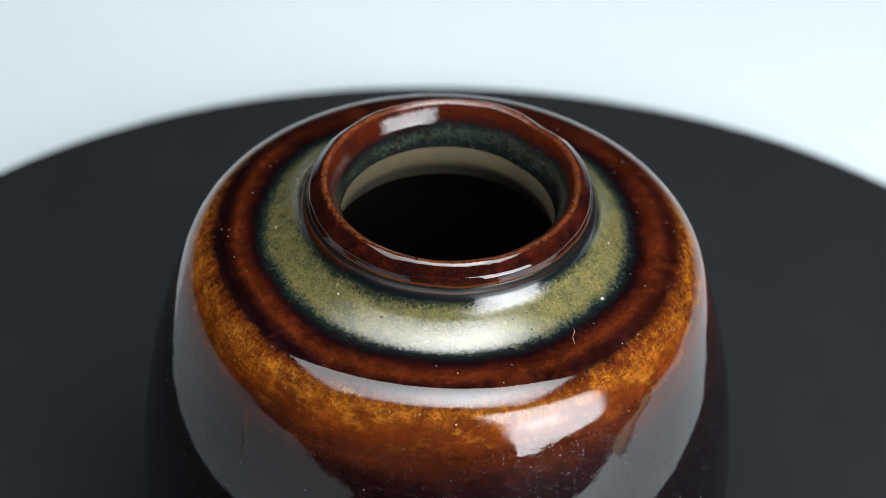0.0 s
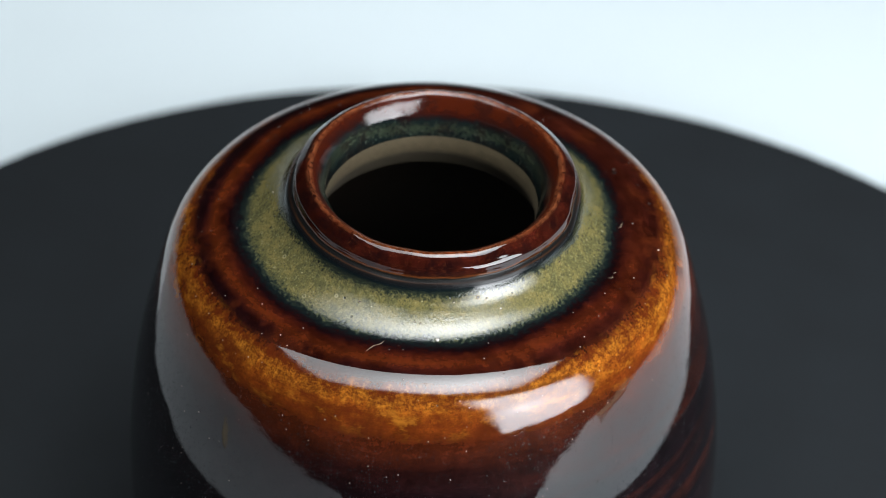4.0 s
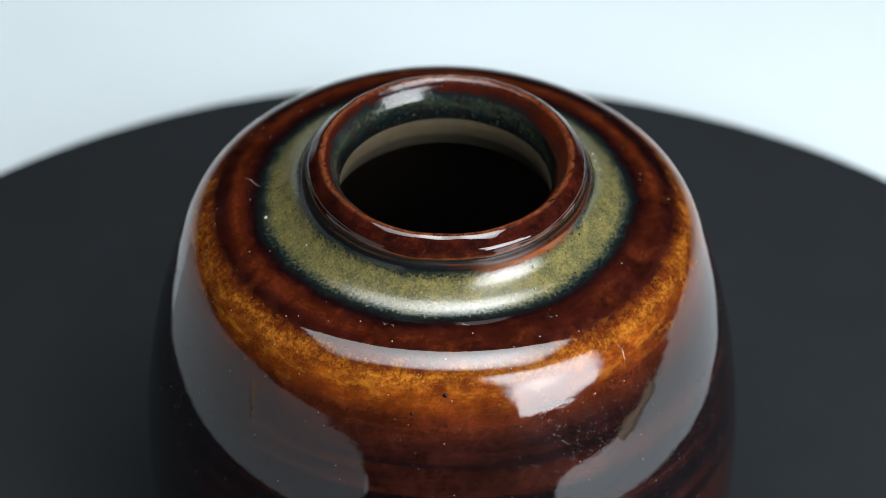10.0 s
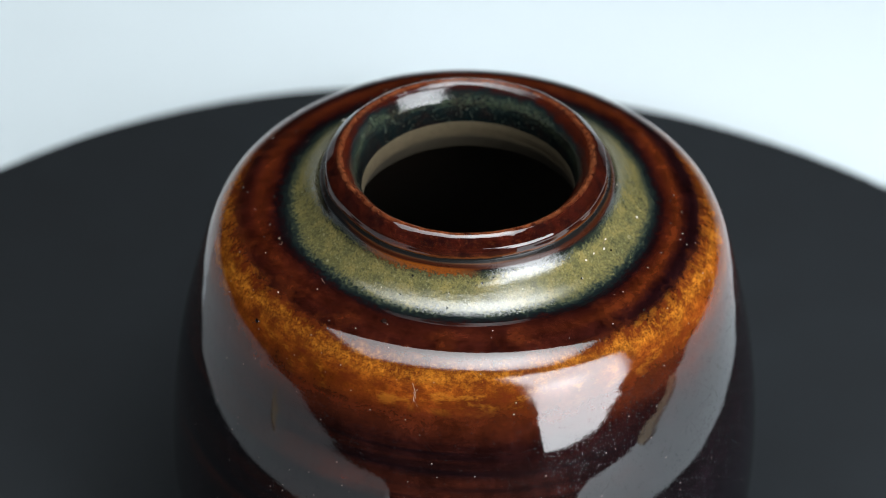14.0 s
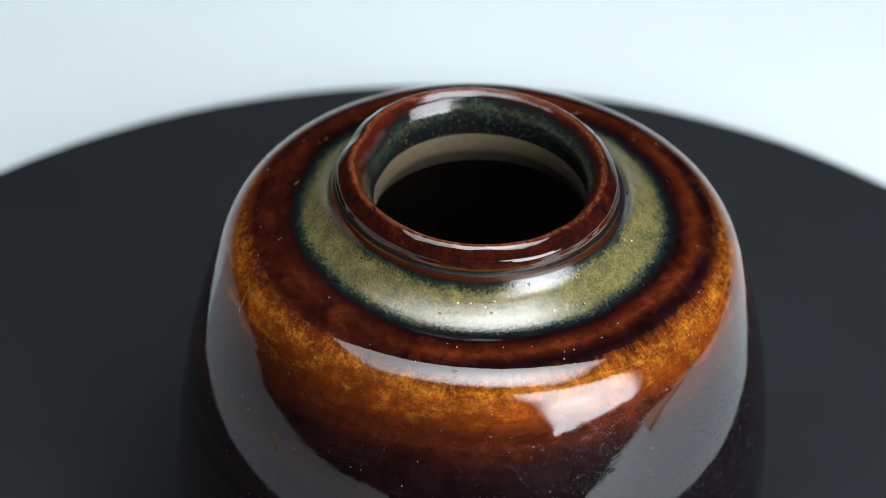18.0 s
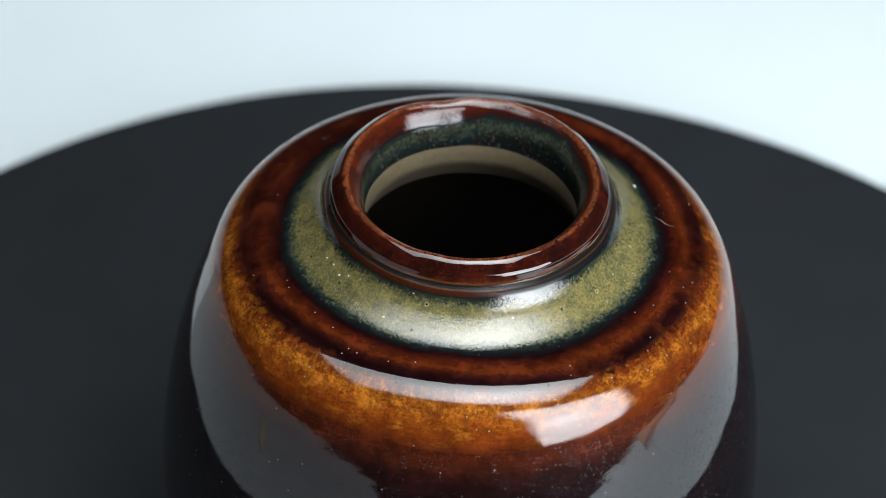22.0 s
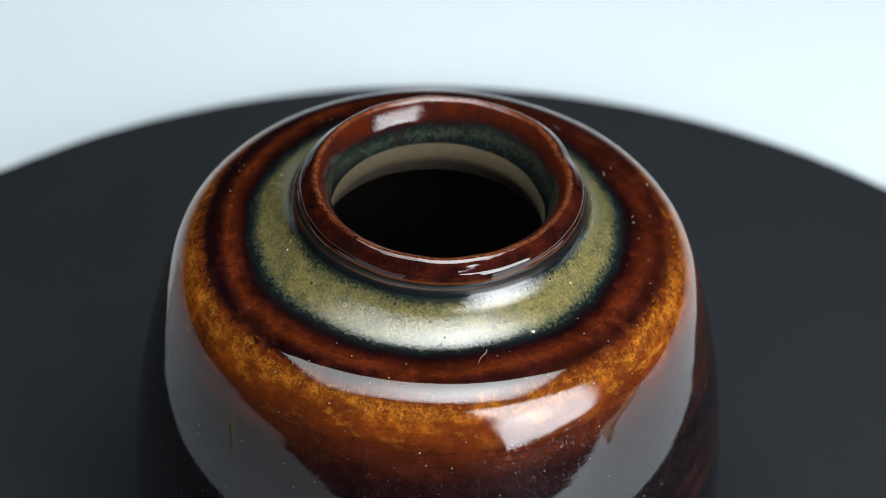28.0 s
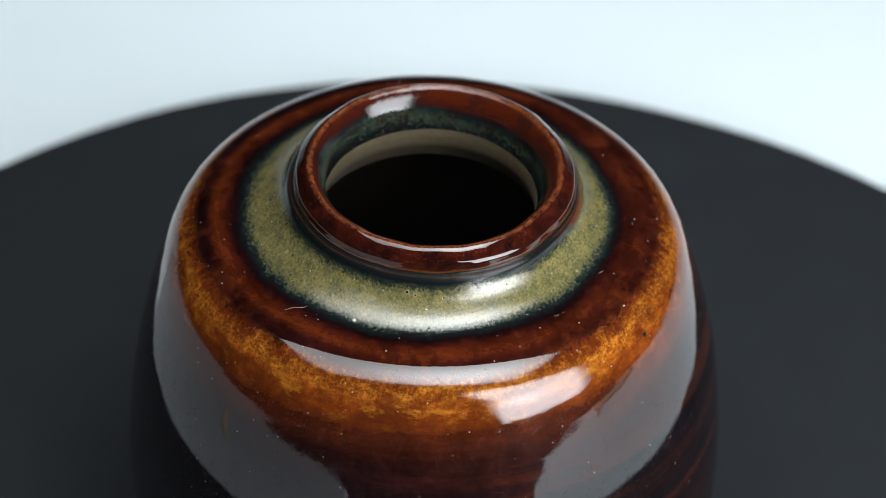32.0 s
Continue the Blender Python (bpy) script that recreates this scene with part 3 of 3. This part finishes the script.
def hairline(parent, spots, width, name="glaze_crack", label="fine pale hairline crack in the glaze"):
    """A fine raised crack along spots of (radius, angle)."""
    bm = bmesh.new()
    path = []
    for (r0, a0), (r1, a1) in zip(spots, spots[1:]):
        for k in range(6):
            t = k / 6
            path.append(surface(r0 + t * (r1 - r0) + random.uniform(-1, 1) * 0.00004, a0 + t * (a1 - a0)))
    path.append(surface(*spots[-1]))
    rows = []
    for i, p in enumerate(path):
        d = (path[min(i + 1, len(path) - 1)] - path[max(i - 1, 0)]).normalized()
        s = d.cross(Vector((0, 0, 1))).normalized()
        w = width * (0.35 + 0.65 * math.sin(math.pi * (i + 0.5) / len(path))) * random.uniform(0.7, 1.2)
        rows.append([bm.verts.new(p - s * w), bm.verts.new(p + Vector((0, 0, w * 0.3))), bm.verts.new(p + s * w)])
    for a, b in zip(rows, rows[1:]):
        for k in range(2):
            bm.faces.new((a[k], a[k + 1], b[k + 1], b[k]))
    part(name, bm, CRAZE, parent, label)


def tangent(r, a):
    """The place, two directions along the surface and the way out of it."""
    c, e, f = surface(r, a), surface(r + 0.0004, a), surface(r, a + 1.0)
    x = (e - c).normalized()
    up = x.cross((f - c).normalized()).normalized()
    up *= 1 if up.z > 0 else -1
    return c, x, up.cross(x), up


def fleck(parent, r, a, size, material=None, name="glaze_fleck", label="small white fleck stuck in the glaze", rise=0.4):
    bm = bmesh.new()
    bmesh.ops.create_icosphere(bm, subdivisions=2, radius=size)
    c, x, y, up = tangent(r, a)
    for v in bm.verts:
        k = 1 + 0.5 * noise.noise(v.co / size * 1.3 + c * 900)
        v.co = c + k * (x * v.co.x + y * v.co.y * 1.25) + up * v.co.z * rise
    part(name, bm, material or PALE, parent, label)


def pinhole(parent, r, a, size):
    """A burst bubble in the glaze: a raised rim round a dark hole."""
    c, x, y, up = tangent(r, a)
    for name, line, material, label in (("bubble_rim", ((0.55, -0.05), (0.70, 0.16), (0.95, 0.16), (1.25, -0.06)), RIM, "raised pale rim of a burst bubble"),
                                        ("bubble_hole", ((0.0, 0.03), (0.62, 0.05)), HOLE, "dark pinhole in the glaze")):
        bm = bmesh.new()
        rows = [[bm.verts.new(c + size * (k * (x * math.cos(t) + y * math.sin(t)) + h * up)) for t in (2 * math.pi * i / 14 for i in range(14))] for k, h in line if k]
        if not line[0][0]:
            bm.faces.new(rows[0])
        for p, q in zip(rows, rows[1:]):
            for i in range(14):
                bm.faces.new((p[i], p[(i + 1) % 14], q[(i + 1) % 14], q[i]))
        bmesh.ops.recalc_face_normals(bm, faces=bm.faces)
        part(name, bm, material, parent, label)


def jar():
    root = new("jar")
    part("body", lathe(WALL_LINE, 0.52, 1.0, close=True, span=0.06), GLAZE, root, "red-brown glazed body with an amber band round the shoulder")
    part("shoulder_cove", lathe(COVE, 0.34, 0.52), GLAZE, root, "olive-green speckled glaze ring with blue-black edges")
    part("neck", lathe(NECK, 0.21, 0.34), GLAZE, root, "short dark glazed neck with a raised ring")
    part("lip", lathe(LIP, 0.0, 0.21), GLAZE, root, "rounded glossy red-brown lip")
    part("mouth", lathe(list(reversed(LIP_IN)), 0.0, 1.0), MOUTH, root, "red and blue-green glaze running into the mouth")
    part("throat", lathe(THROAT, 0.0, 1.0), CLAY, root, "bare beige stoneware throat")
    part("interior", lathe(INSIDE, 0.0, 1.0, close=True), SHADED_CLAY, root, "jar interior, coloured near black for the shade inside")
    return tagged(root, "glossy red-brown stoneware jar with an olive-green ring, standing on the turntable", "jar")


vase = jar()
hairline(vase, [(0.03994, 309.5), (0.03826, 310.8), (0.0374, 312.8), (0.03652, 313.4)], 0.00006)
for spots in ([(0.0502, 92.9), (0.0506, 92.0), (0.0509, 92.6), (0.0514, 91.9)], [(0.0387, 31.6), (0.0393, 32.2), (0.0390, 33.0)], [(0.0389, 34.0), (0.0393, 34.9), (0.0396, 34.7)]):
    hairline(vase, spots, 0.00005, "dust_fibre", "tiny curled dust fibre stuck to the glaze")
fleck(vase, 0.03562, 329.5, 0.00032)
hairline(vase, [(0.0497, 91.5), (0.0506, 92.4), (0.0511, 92.0), (0.0517, 93.2)], 0.00005, "dust_fibre", "tiny curled dust fibre stuck to the glaze")
hairline(vase, [(0.0375, 54.2), (0.0379, 55.0), (0.0382, 56.6)], 0.00005, "dust_fibre", "tiny curled dust fibre stuck to the glaze")
for r, a, size in ((0.03148, 160.5, 0.00022), (0.03068, 164.2, 0.00018), (0.03101, 155.5, 0.00018), (0.0332, 184.0, 0.0002), (0.03114, 150.9, 0.00016),
                   (0.0319, 351.8, 0.00016), (0.03106, 229.2, 0.00017), (0.0455, 49.5, 0.00016), (0.02919, 192.6, 0.00014)):
    fleck(vase, r, a, size)
for r, a, size in ((0.02983, 198.0, 0.00038), (0.02973, 343.8, 0.0004), (0.03001, 347.0, 0.0003), (0.03278, 323.7, 0.0002), (0.02999, 21.6, 0.00022),
                   (0.03124, 300.9, 0.00026), (0.03263, 321.7, 0.0002), (0.03082, 162.4, 0.00024)):
    pinhole(vase, r, a, size)
for r, a, size in ((0.05044, 49.4, 0.00045), (0.05196, 42.4, 0.0003), (0.04010, 79.8, 0.0005), (0.0451, 152.4, 0.0003)):
    fleck(vase, r, a, size, HOLE, "iron_spot", "dark iron spot in the glaze", 0.04)


def motions():
    """Disc and jar turn together, clockwise from above, once in 26.1 seconds."""
    for thing in (turntable, vase):
        walk(thing, [(t / 2, pose(0, 0, 0, 0, 0, -math.degrees(TURN * t / 2))) for t in range(65)])


motions()
